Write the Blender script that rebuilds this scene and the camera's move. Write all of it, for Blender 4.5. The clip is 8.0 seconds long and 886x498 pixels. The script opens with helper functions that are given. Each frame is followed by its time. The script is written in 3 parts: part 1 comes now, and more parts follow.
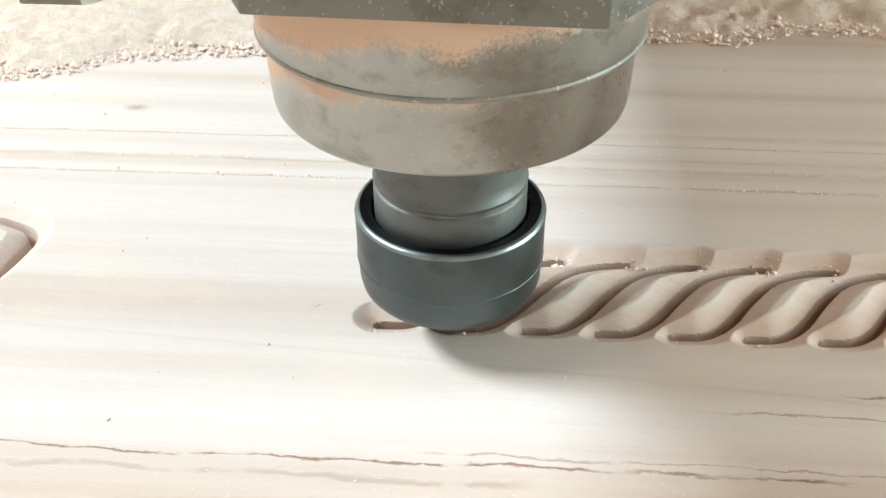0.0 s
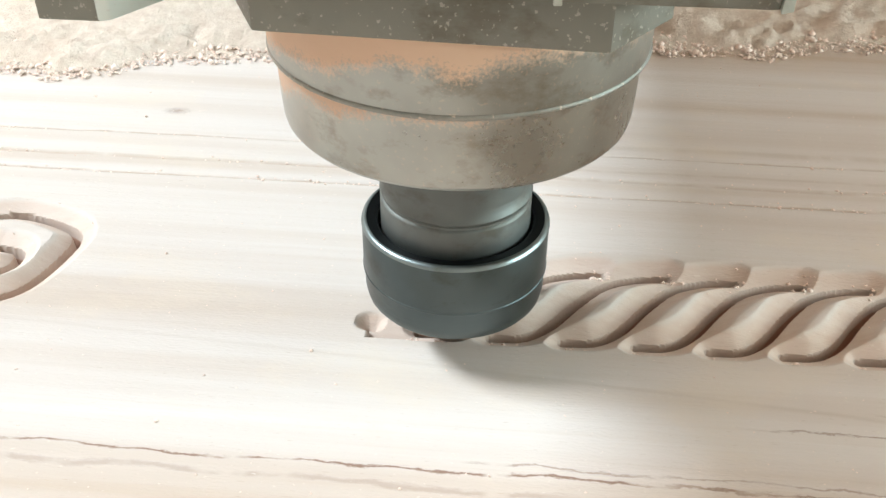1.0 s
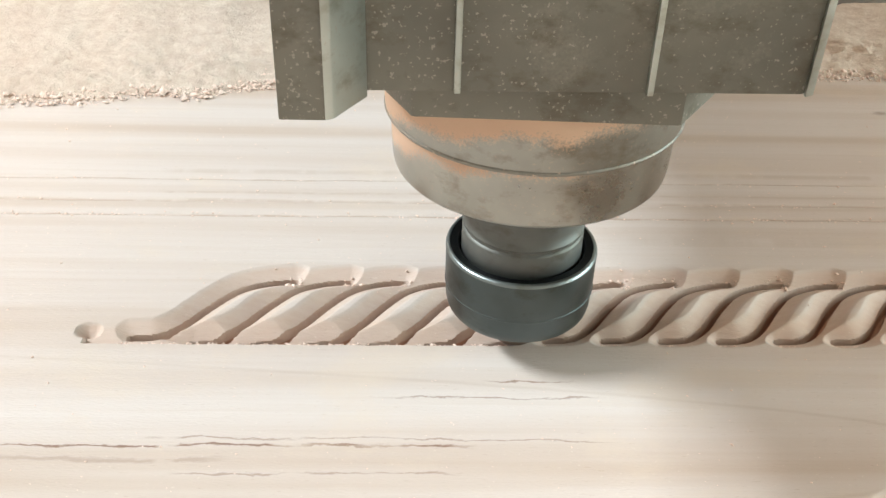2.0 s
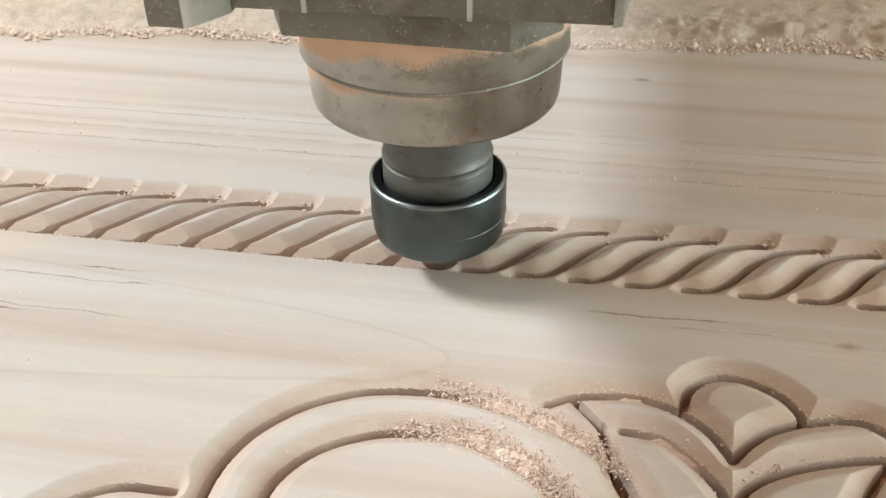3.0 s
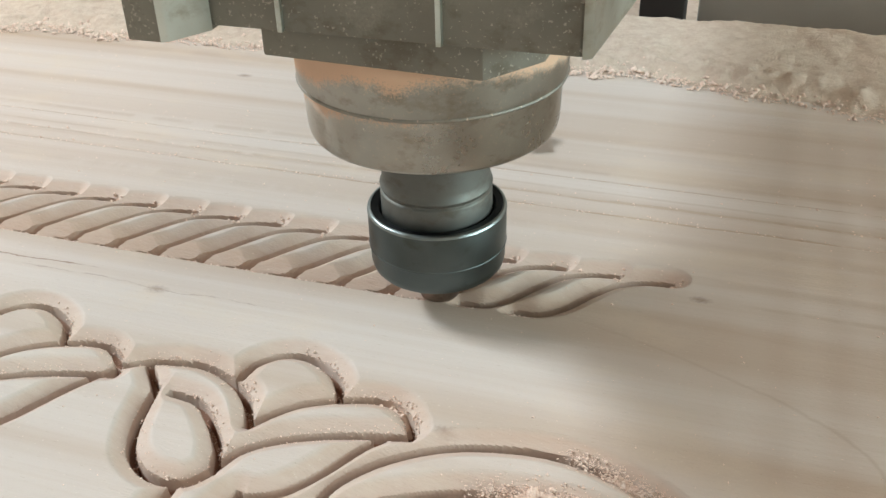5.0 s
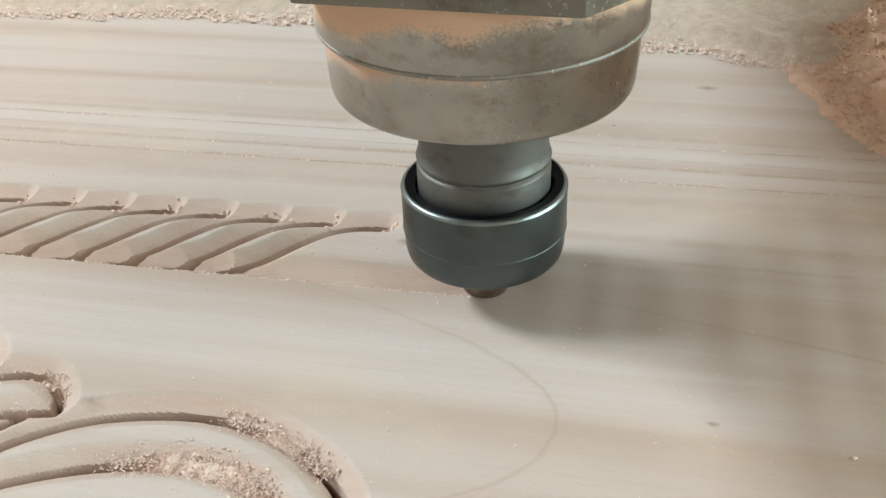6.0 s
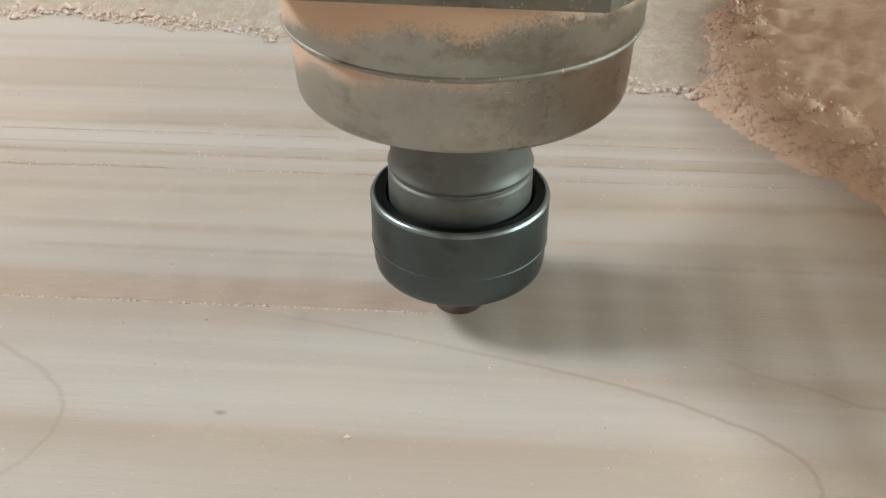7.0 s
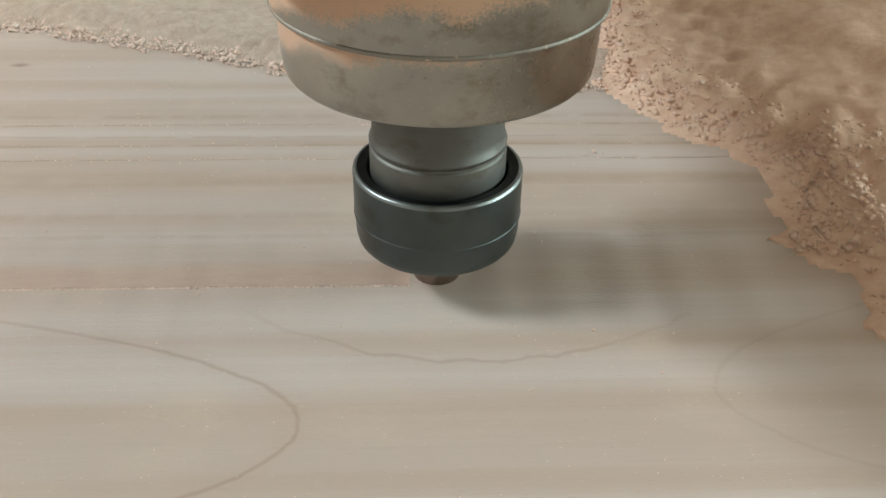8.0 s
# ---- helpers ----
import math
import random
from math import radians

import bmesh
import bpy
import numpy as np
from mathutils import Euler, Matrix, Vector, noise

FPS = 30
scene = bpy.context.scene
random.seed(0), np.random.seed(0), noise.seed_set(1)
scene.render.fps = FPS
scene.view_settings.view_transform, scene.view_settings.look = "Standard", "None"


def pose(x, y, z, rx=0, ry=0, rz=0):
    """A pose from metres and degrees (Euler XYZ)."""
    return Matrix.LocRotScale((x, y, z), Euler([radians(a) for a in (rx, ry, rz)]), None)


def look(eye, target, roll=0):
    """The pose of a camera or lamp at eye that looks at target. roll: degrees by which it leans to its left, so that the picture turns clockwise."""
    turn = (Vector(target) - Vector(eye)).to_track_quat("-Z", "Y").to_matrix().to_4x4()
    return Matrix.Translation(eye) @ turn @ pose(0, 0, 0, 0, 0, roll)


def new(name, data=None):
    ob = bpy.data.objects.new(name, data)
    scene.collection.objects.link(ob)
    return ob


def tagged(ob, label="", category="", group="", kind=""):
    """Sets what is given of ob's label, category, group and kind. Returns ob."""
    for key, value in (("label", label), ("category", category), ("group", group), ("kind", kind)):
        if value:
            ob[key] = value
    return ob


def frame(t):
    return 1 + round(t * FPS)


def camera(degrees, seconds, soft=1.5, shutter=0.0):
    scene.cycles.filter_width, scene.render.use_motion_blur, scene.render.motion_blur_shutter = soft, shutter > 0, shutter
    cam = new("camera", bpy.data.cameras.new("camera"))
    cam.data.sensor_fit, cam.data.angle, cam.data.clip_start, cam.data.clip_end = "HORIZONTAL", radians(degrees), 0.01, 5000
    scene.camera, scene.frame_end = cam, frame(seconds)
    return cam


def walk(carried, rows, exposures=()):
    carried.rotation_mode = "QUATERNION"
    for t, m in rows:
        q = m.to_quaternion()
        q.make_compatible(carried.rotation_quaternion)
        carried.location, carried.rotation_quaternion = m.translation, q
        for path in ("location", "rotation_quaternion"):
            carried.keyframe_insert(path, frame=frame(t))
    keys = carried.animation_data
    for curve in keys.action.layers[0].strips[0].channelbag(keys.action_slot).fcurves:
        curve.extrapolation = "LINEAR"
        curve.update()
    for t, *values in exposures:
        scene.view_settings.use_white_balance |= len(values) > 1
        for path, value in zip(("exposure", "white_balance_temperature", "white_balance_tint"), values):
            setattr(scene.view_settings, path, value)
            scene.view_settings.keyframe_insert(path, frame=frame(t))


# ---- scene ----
FOV = 49.57
PATH = [
    (0.0, pose(0.0481, -0.2050, 0.1751, 54.66, 0.19, 3.85)),
    (0.2, pose(0.0486, -0.2048, 0.1805, 54.27, 0.19, 4.07)),
    (0.3, pose(0.0497, -0.2057, 0.1762, 55.22, 0.42, 4.34)),
    (0.4, pose(0.0473, -0.2045, 0.1776, 54.86, 0.49, 4.69)),
    (0.5, pose(0.0398, -0.2069, 0.1825, 54.39, -0.13, 4.80)),
    (0.7, pose(0.0406, -0.2068, 0.1791, 54.63, -0.12, 6.46)),
    (1.0, pose(0.0395, -0.2070, 0.1798, 54.67, -0.46, 5.17)),
    (1.2, pose(0.0522, -0.2048, 0.1789, 54.71, -0.11, 4.67)),
    (2.3, pose(0.1811, -0.2878, 0.2271, 56.20, -1.72, -2.15)),
    (2.5, pose(0.2414, -0.3056, 0.2207, 57.51, -0.47, 3.16)),
    (2.7, pose(0.2784, -0.3106, 0.2252, 56.00, -1.12, 6.84)),
    (3.0, pose(0.3393, -0.2909, 0.2147, 55.43, 1.05, 10.51)),
    (3.2, pose(0.3509, -0.2877, 0.2019, 56.13, 1.67, 9.92)),
    (3.5, pose(0.3567, -0.3010, 0.2178, 56.67, 2.12, 4.51)),
    (3.7, pose(0.3476, -0.2971, 0.2239, 57.54, 0.27, 2.93)),
    (4.0, pose(0.4012, -0.2820, 0.2140, 58.12, -0.31, 8.69)),
    (4.2, pose(0.4846, -0.2847, 0.2146, 57.75, 0.13, 14.31)),
    (4.5, pose(0.5886, -0.3329, 0.2350, 59.33, 0.27, 17.46)),
    (4.7, pose(0.6153, -0.3373, 0.2308, 59.77, -0.49, 18.06)),
    (5.0, pose(0.6305, -0.2769, 0.2083, 57.85, 1.38, 18.07)),
    (5.2, pose(0.6446, -0.2636, 0.2080, 57.12, 1.87, 17.28)),
    (6.3, pose(0.7243, -0.2294, 0.1748, 56.17, 1.69, 9.38)),
    (6.5, pose(0.7420, -0.2230, 0.1765, 55.27, 1.30, 8.01)),
    (6.8, pose(0.7774, -0.2217, 0.1743, 55.89, 0.48, 6.05)),
    (7.0, pose(0.7968, -0.2255, 0.1737, 56.34, -0.09, 3.81)),
    (7.5, pose(0.8397, -0.2279, 0.1700, 55.96, -0.25, 0.33)),
    (7.8, pose(0.8783, -0.2299, 0.1705, 56.19, -0.21, -0.84)),
    (8.0, pose(0.9053, -0.2409, 0.1768, 55.95, -0.70, -2.02)),
]
# seconds, x, y and lift of the spindle axis
SPINDLE = [
    (0.0, 0.0353, 0.0075, 0.0001),
    (0.2, 0.0364, 0.0066, 0.0151),
    (0.3, 0.0359, 0.0071, 0.0172),
    (0.4, 0.0114, 0.0076, 0.0174),
    (0.5, -0.0014, 0.0057, 0.0196),
    (0.7, 0.0003, 0.0075, 0.0032),
    (1.0, 0.0246, 0.0075, 0.0000),
    (1.2, 0.0500, 0.0075, 0.0000),
    (2.3, 0.1893, 0.0075, 0.0000),
    (2.5, 0.2157, 0.0075, 0.0000),
    (2.7, 0.2391, 0.0075, 0.0000),
    (3.0, 0.2788, 0.0075, 0.0000),
    (3.2, 0.3050, 0.0075, 0.0000),
    (3.5, 0.3430, 0.0075, 0.0000),
    (3.7, 0.3677, 0.0075, 0.0000),
    (4.0, 0.4061, 0.0075, 0.0000),
    (4.2, 0.4309, 0.0075, 0.0000),
    (4.5, 0.4694, 0.0075, 0.0000),
    (4.7, 0.4937, 0.0075, 0.0000),
    (5.0, 0.5311, 0.0075, 0.0000),
    (5.2, 0.5567, 0.0075, 0.0000),
    (6.3, 0.6948, 0.0075, 0.0000),
    (6.5, 0.7201, 0.0075, 0.0000),
    (6.8, 0.7588, 0.0075, 0.0000),
    (7.0, 0.7863, 0.0075, 0.0000),
    (7.5, 0.8500, 0.0075, 0.0000),
    (7.8, 0.8878, 0.0075, 0.0000),
    (8.0, 0.9142, 0.0075, 0.0000),
]
# how far the gantry bridge stands off the spindle axis
GANTRY_X = -0.208
# seconds, stops, kelvin, tint
EXPOSURES = [(0.0, 0.70, 6400, 4), (1.2, 0.67, 6400, 4), (2.5, 0.33, 6950, 8), (5.2, 0.12, 6700, 5), (6.4, 0.06, 6750, 5), (8.0, -0.25, 6950, 6)]
WEST_WATTS, WEST_COLOUR = 310.0, (0.80, 0.90, 1.0)
EAST_WATTS, EAST_COLOUR = 170.0, (0.76, 0.95, 1.0)
FILL_WATTS, FILL_COLOUR = 30.0, (1.0, 0.64, 0.40)
cam = camera(FOV, 8.0, soft=1.45)
walk(cam, PATH, EXPOSURES)

# ---- light: daylight through two wide workshop openings, plus an added overhead fill ----
world = bpy.data.worlds.new("sky")
scene.world = world
world.use_nodes = True
sky = world.node_tree.nodes.new("ShaderNodeTexSky")
sky.sky_type, sky.sun_disc, sky.sun_elevation, sky.sun_rotation = "NISHITA", False, radians(30), radians(-90)
world.node_tree.links.new(sky.outputs[0], world.node_tree.nodes["Background"].inputs[0])
world.node_tree.nodes["Background"].inputs[1].default_value = 0.1


def area(name, eye, target, sx, sy, watts, colour):
    data = bpy.data.lights.new(name, "AREA")
    data.shape, data.size, data.size_y, data.energy, data.color = "RECTANGLE", sx, sy, watts, colour
    ob = new(name, data)
    ob.matrix_basis = look(eye, target)
    return ob


area("daylight_west", (-3.70, 0.08, 3.55), (0.40, 0.0, 0.0), 1.60, 0.50, WEST_WATTS, WEST_COLOUR)
# warm overhead fill, added to brighten the panel; not a known source
area("overhead_fill", (0.15, -0.15, 4.17), (0.15, -0.15, 0.0), 2.4, 1.8, FILL_WATTS, FILL_COLOUR)
area("daylight_east", (4.85, -0.10, 0.98), (0.4, 0.0, 0.0), 3.4, 1.2, EAST_WATTS, EAST_COLOUR)


# ---- materials ----
class Nodes:
    """A small node writer for one material."""

    def __init__(self, name):
        self.mat = bpy.data.materials.new(name)
        self.mat.use_nodes = True
        self.tree = self.mat.node_tree
        self.bsdf = self.tree.nodes["Principled BSDF"]

    def add(self, kind, **values):
        node = self.tree.nodes.new(kind)
        for key, value in values.items():
            node.inputs[key.replace("_", " ")].default_value = value
        return node

    def link(self, a, b):
        self.tree.links.new(a, b)

    def coords(self, scale, turn=(0, 0, 0), space="Object"):
        c = self.add("ShaderNodeTexCoord")
        m = self.add("ShaderNodeMapping", Scale=scale, Rotation=turn)
        self.link(c.outputs[space], m.inputs["Vector"])
        return m.outputs[0]

    def noise(self, vector, scale, detail=4.0, rough=0.55, distortion=0.0):
        n = self.add("ShaderNodeTexNoise", Scale=scale, Detail=detail, Roughness=rough, Distortion=distortion)
        self.link(vector, n.inputs["Vector"])
        return n.outputs["Fac"]

    def ramp(self, fac, *stops):
        r = self.add("ShaderNodeValToRGB")
        while len(r.color_ramp.elements) < len(stops):
            r.color_ramp.elements.new(0.5)
        for e, (at, colour) in zip(r.color_ramp.elements, stops):
            e.position, e.color = at, (*colour, 1) if len(colour) == 3 else colour
        self.link(fac, r.inputs["Fac"])
        return r.outputs["Color"]

    def mask(self, fac, low, high):
        m = self.add("ShaderNodeMapRange")
        m.inputs["From Min"].default_value, m.inputs["From Max"].default_value = low, high
        self.link(fac, m.inputs["Value"])
        return m.outputs[0]

    def mix(self, fac, a, b, blend="MIX"):
        m = self.tree.nodes.new("ShaderNodeMix")
        m.data_type, m.blend_type = "RGBA", blend
        for socket, value in ((m.inputs[0], fac), (m.inputs[6], a), (m.inputs[7], b)):
            if isinstance(value, (int, float)):
                socket.default_value = value
            elif isinstance(value, tuple):
                socket.default_value = (*value, 1)
            else:
                self.link(value, socket)
        return m.outputs[2]

    def maths(self, op, a, b):
        m = self.tree.nodes.new("ShaderNodeMath")
        m.operation = op
        for socket, value in zip(m.inputs, (a, b)):
            if isinstance(value, (int, float)):
                socket.default_value = value
            else:
                self.link(value, socket)
        return m.outputs[0]

    def bump(self, height, distance, strength=1.0, normal=None):
        b = self.add("ShaderNodeBump", Strength=strength, Distance=distance)
        self.link(height, b.inputs["Height"])
        if normal is not None:
            self.link(normal, b.inputs["Normal"])
        return b.outputs[0]

    def done(self, colour, rough, metal=0.0, normal=None):
        for socket, value in (("Base Color", colour), ("Roughness", rough), ("Metallic", metal)):
            if isinstance(value, (int, float)):
                self.bsdf.inputs[socket].default_value = value
            elif isinstance(value, tuple):
                self.bsdf.inputs[socket].default_value = (*value, 1)
            else:
                self.link(value, self.bsdf.inputs[socket])
        if normal is not None:
            self.link(normal, self.bsdf.inputs["Normal"])
        return self.mat


def wood_material():
    """Pale glued softwood: long grain along x, wide tonal bands, fresh cuts a little more orange."""
    n = Nodes("pale_wood")
    place = n.coords((1, 1, 1))
    warp = n.noise(n.coords((3, 9, 1)), 1.0, 3.0)
    bands = n.noise(n.coords((0.9, 26, 6)), 1.0, 3.0, 0.5, 0.6)
    grain = n.noise(n.coords((9, 420, 60)), 1.0, 5.0, 0.6, 0.4)
    fine = n.noise(n.coords((45, 1500, 300)), 1.0, 4.0, 0.6)
    # growth rings of slab-sawn wood: long arches in the near part
    wave = n.add("ShaderNodeTexWave", Scale=1.0, Distortion=5.0, Detail=2.0)
    wave.wave_type, wave.bands_direction, wave.wave_profile = "BANDS", "Y", "SIN"
    wave.inputs["Detail Scale"].default_value = 0.35
    n.link(n.coords((2.6, 11, 1), (0, 0, 0.04)), wave.inputs["Vector"])
    rings = n.mask(wave.outputs["Fac"], 0.75, 1.0)
    base = n.ramp(bands, (0.28, (0.485, 0.365, 0.28)), (0.5, (0.605, 0.52, 0.47)), (0.72, (0.655, 0.585, 0.545)))
    base = n.mix(n.maths("MULTIPLY", n.mask(grain, 0.45, 0.75), 0.15), base, (0.46, 0.33, 0.23))
    base = n.mix(n.maths("MULTIPLY", rings, 0.14), base, (0.42, 0.28, 0.18))
    base = n.mix(n.maths("MULTIPLY", n.mask(fine, 0.5, 0.8), 0.07), base, (0.40, 0.28, 0.19))
    # knots
    for kx, ky, size in ((0.425, -0.0215, 0.0035), (0.5568, -0.0646, 0.0028), (0.6262, 0.0290, 0.0030), (0.7271, -0.0457, 0.0014),
                         (0.3534, 0.1851, 0.0034), (0.389, 0.3247, 0.006), (0.7302, 0.1726, 0.0036), (0.447, -0.057, 0.0030), (-0.0975, 0.1312, 0.004)):
        m = n.add("ShaderNodeMapping", Location=(-kx / size / 1.8, -ky / size, 0), Scale=(1 / size / 1.8, 1 / size, 0))
        n.link(place, m.inputs["Vector"])
        d = n.tree.nodes.new("ShaderNodeVectorMath")
        d.operation = "LENGTH"
        n.link(m.outputs[0], d.inputs[0])
        away = n.maths("ADD", d.outputs["Value"], n.maths("MULTIPLY", n.noise(place, 900.0, 2.0), 0.8))
        base = n.mix(n.maths("MULTIPLY", n.mask(away, 1.3, 0.4), 0.7), base, (0.22, 0.13, 0.09))
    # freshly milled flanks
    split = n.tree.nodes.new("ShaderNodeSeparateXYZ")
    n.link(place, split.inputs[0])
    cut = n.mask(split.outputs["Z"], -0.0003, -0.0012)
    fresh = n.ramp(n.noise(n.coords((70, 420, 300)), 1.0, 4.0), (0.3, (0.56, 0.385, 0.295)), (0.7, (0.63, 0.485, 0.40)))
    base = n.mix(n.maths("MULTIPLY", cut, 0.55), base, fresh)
    # walls of the narrow slots, their reddish shade painted into the colour at depth
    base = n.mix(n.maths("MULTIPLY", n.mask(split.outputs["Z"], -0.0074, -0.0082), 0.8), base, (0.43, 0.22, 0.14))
    # fine cracks and dark seams along the grain: place, reach along x, half width, strength
    for at, x0, x1, wide, strong in ((-0.0475, -0.6, 0.135, 0.00035, 0.85), (-0.0530, -0.6, 0.06, 0.0009, 0.30), (-0.0450, 0.03, 0.18, 0.00030, 0.55), (-0.0585, 0.04, 0.13, 0.00030, 0.5),
                                     (-0.0262, 0.10, 0.18, 0.00028, 0.6), (-0.0175, 0.137, 0.170, 0.00030, 0.8), (-0.0152, 0.335, 0.395, 0.00035, 0.7), (-0.0205, 0.36, 0.48, 0.00025, 0.35), (0.0830, -0.6, 1.6, 0.0006, 0.5), (0.0945, -0.6, 1.6, 0.0009, 0.35),
                                     (0.1120, -0.6, 1.6, 0.0006, 0.55), (0.1190, 0.0, 1.6, 0.0018, 0.25), (0.1010, 0.0, 1.6, 0.0008, 0.25), (0.0660, 0.2, 1.6, 0.0030, 0.16), (0.0420, 0.63, 1.6, 0.0020, 0.18), (0.0290, 0.64, 1.6, 0.0012, 0.2)):
        drift_line = n.noise(n.coords((22, 60, 0)), 1.0, 9.0, 0.7)
        off = n.maths("SUBTRACT", split.outputs["Y"], n.maths("ADD", at - 0.0035 * 1.4, n.maths("MULTIPLY", drift_line, 0.0070 * 1.4 if at < 0 else 0.0035)))
        if at > 0:
            off = n.maths("ADD", off, -0.0035 * 1.4 + 0.00175)
        line = n.mask(n.maths("ABSOLUTE", off, 0.0), wide * 1.5, wide * 0.4)
        broken = n.mask(n.noise(n.coords((60, 4, 0)), 1.0, 3.0), 0.36, 0.5)
        ends = n.maths("MULTIPLY", n.mask(split.outputs["X"], x0, x0 + 0.01), n.mask(split.outputs["X"], x1, x1 - 0.01))
        amount = n.maths("MULTIPLY", n.maths("MULTIPLY", line, broken), n.maths("MULTIPLY", ends, strong))
        base = n.mix(amount, base, (0.20, 0.10, 0.06) if at < 0 else (0.36, 0.24, 0.15))
    # arches of the growth rings: turning point, bend, lying along x or y
    for x0, y0, bend, upright, strong in ((0.876, -0.060, 45.0, True, 0.40), (0.687, -0.054, 30.0, True, 0.22), (0.293, -0.050, 170.0, True, 0.16), (0.925, -0.036, 5.0, False, 0.32), (0.9890, -0.0490, -40.0, True, 0.14)):
        along, across = (split.outputs["X"], split.outputs["Y"]) if upright else (split.outputs["Y"], split.outputs["X"])
        u0, v0 = (x0, y0) if upright else (y0, x0)
        v = n.maths("SUBTRACT", across, v0)
        sag = n.maths("MULTIPLY", n.maths("MULTIPLY", v, v), bend if upright else -bend)
        u = n.maths("ADD", n.maths("SUBTRACT", along, u0), sag)
        u = n.maths("ADD", u, n.maths("MULTIPLY", n.maths("SUBTRACT", n.noise(place, 60.0, 3.0), 0.5), 0.008))
        slope = n.maths("SQRT", n.maths("ADD", 1.0, n.maths("MULTIPLY", n.maths("MULTIPLY", v, v), 4 * bend * bend)), 0.0)
        away = n.maths("DIVIDE", n.maths("ABSOLUTE", u, 0.0), slope)
        near = n.mask(n.maths("ABSOLUTE", v, 0.0), 0.075, 0.03)
        base = n.mix(n.maths("MULTIPLY", n.maths("MULTIPLY", n.mask(away, 0.0011, 0.0002), strong), near), base, (0.33, 0.22, 0.15))
        base = n.mix(n.maths("MULTIPLY", n.maths("MULTIPLY", n.mask(away, 0.006, 0.0), 0.25 * strong), near), base, (0.40, 0.29, 0.20))
    # short fibres, open pores and pale flecks
    pores = n.mask(n.noise(n.coords((260, 1700, 900)), 1.0, 2.0), 0.66, 0.74)
    base = n.mix(n.maths("MULTIPLY", pores, 0.30), base, (0.36, 0.25, 0.17))
    flecks = n.mask(n.noise(n.coords((500, 900, 900)), 1.0, 2.0), 0.68, 0.74)
    base = n.mix(n.maths("MULTIPLY", flecks, 0.40), base, (0.74, 0.66, 0.58))
    # loose fine dust lies in patches
    dust = n.mask(n.maths("ADD", n.noise(n.coords((14, 26, 14)), 1.0, 5.0, 0.6), n.maths("MULTIPLY", n.noise(place, 900.0, 3.0), 0.12)), 0.60, 0.72)
    base = n.mix(n.maths("MULTIPLY", dust, 0.35), base, (0.66, 0.54, 0.43))
    ripple = n.add("ShaderNodeTexWave", Scale=1.0, Distortion=2.5, Detail=1.0)
    ripple.bands_direction = "X"
    n.link(n.coords((16, 0.9, 0)), ripple.inputs["Vector"])
    chatter = n.bump(n.maths("MULTIPLY", ripple.outputs["Fac"], n.mask(split.outputs["X"], 0.55, 0.72)), 0.00036, 0.8)
    n.bsdf.inputs["Specular IOR Level"].default_value = 0.3
    h = n.maths("ADD", n.maths("MULTIPLY", grain, 0.6), n.maths("MULTIPLY", n.noise(n.coords((500, 1500, 1500)), 1.0, 3.0), 0.8))
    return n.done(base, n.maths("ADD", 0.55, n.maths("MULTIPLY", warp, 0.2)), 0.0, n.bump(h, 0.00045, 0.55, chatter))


def dust_material(name, dark, light, relief=0.0016):
    n = Nodes(name)
    place = n.coords((1, 1, 1))
    tone = n.noise(place, 160.0, 6.0, 0.7)
    colour = n.ramp(tone, (0.28, dark), (0.62, light))
    colour = n.mix(n.maths("MULTIPLY", n.mask(n.noise(place, 14.0, 3.0), 0.5, 0.75), 0.35), colour, dark)
    h = n.maths("ADD", n.noise(place, 420.0, 5.0, 0.7), n.maths("MULTIPLY", n.noise(place, 1400.0, 3.0), 0.4))
    return n.done(colour, 0.95, 0.0, n.bump(h, relief, 0.9) if relief else None)


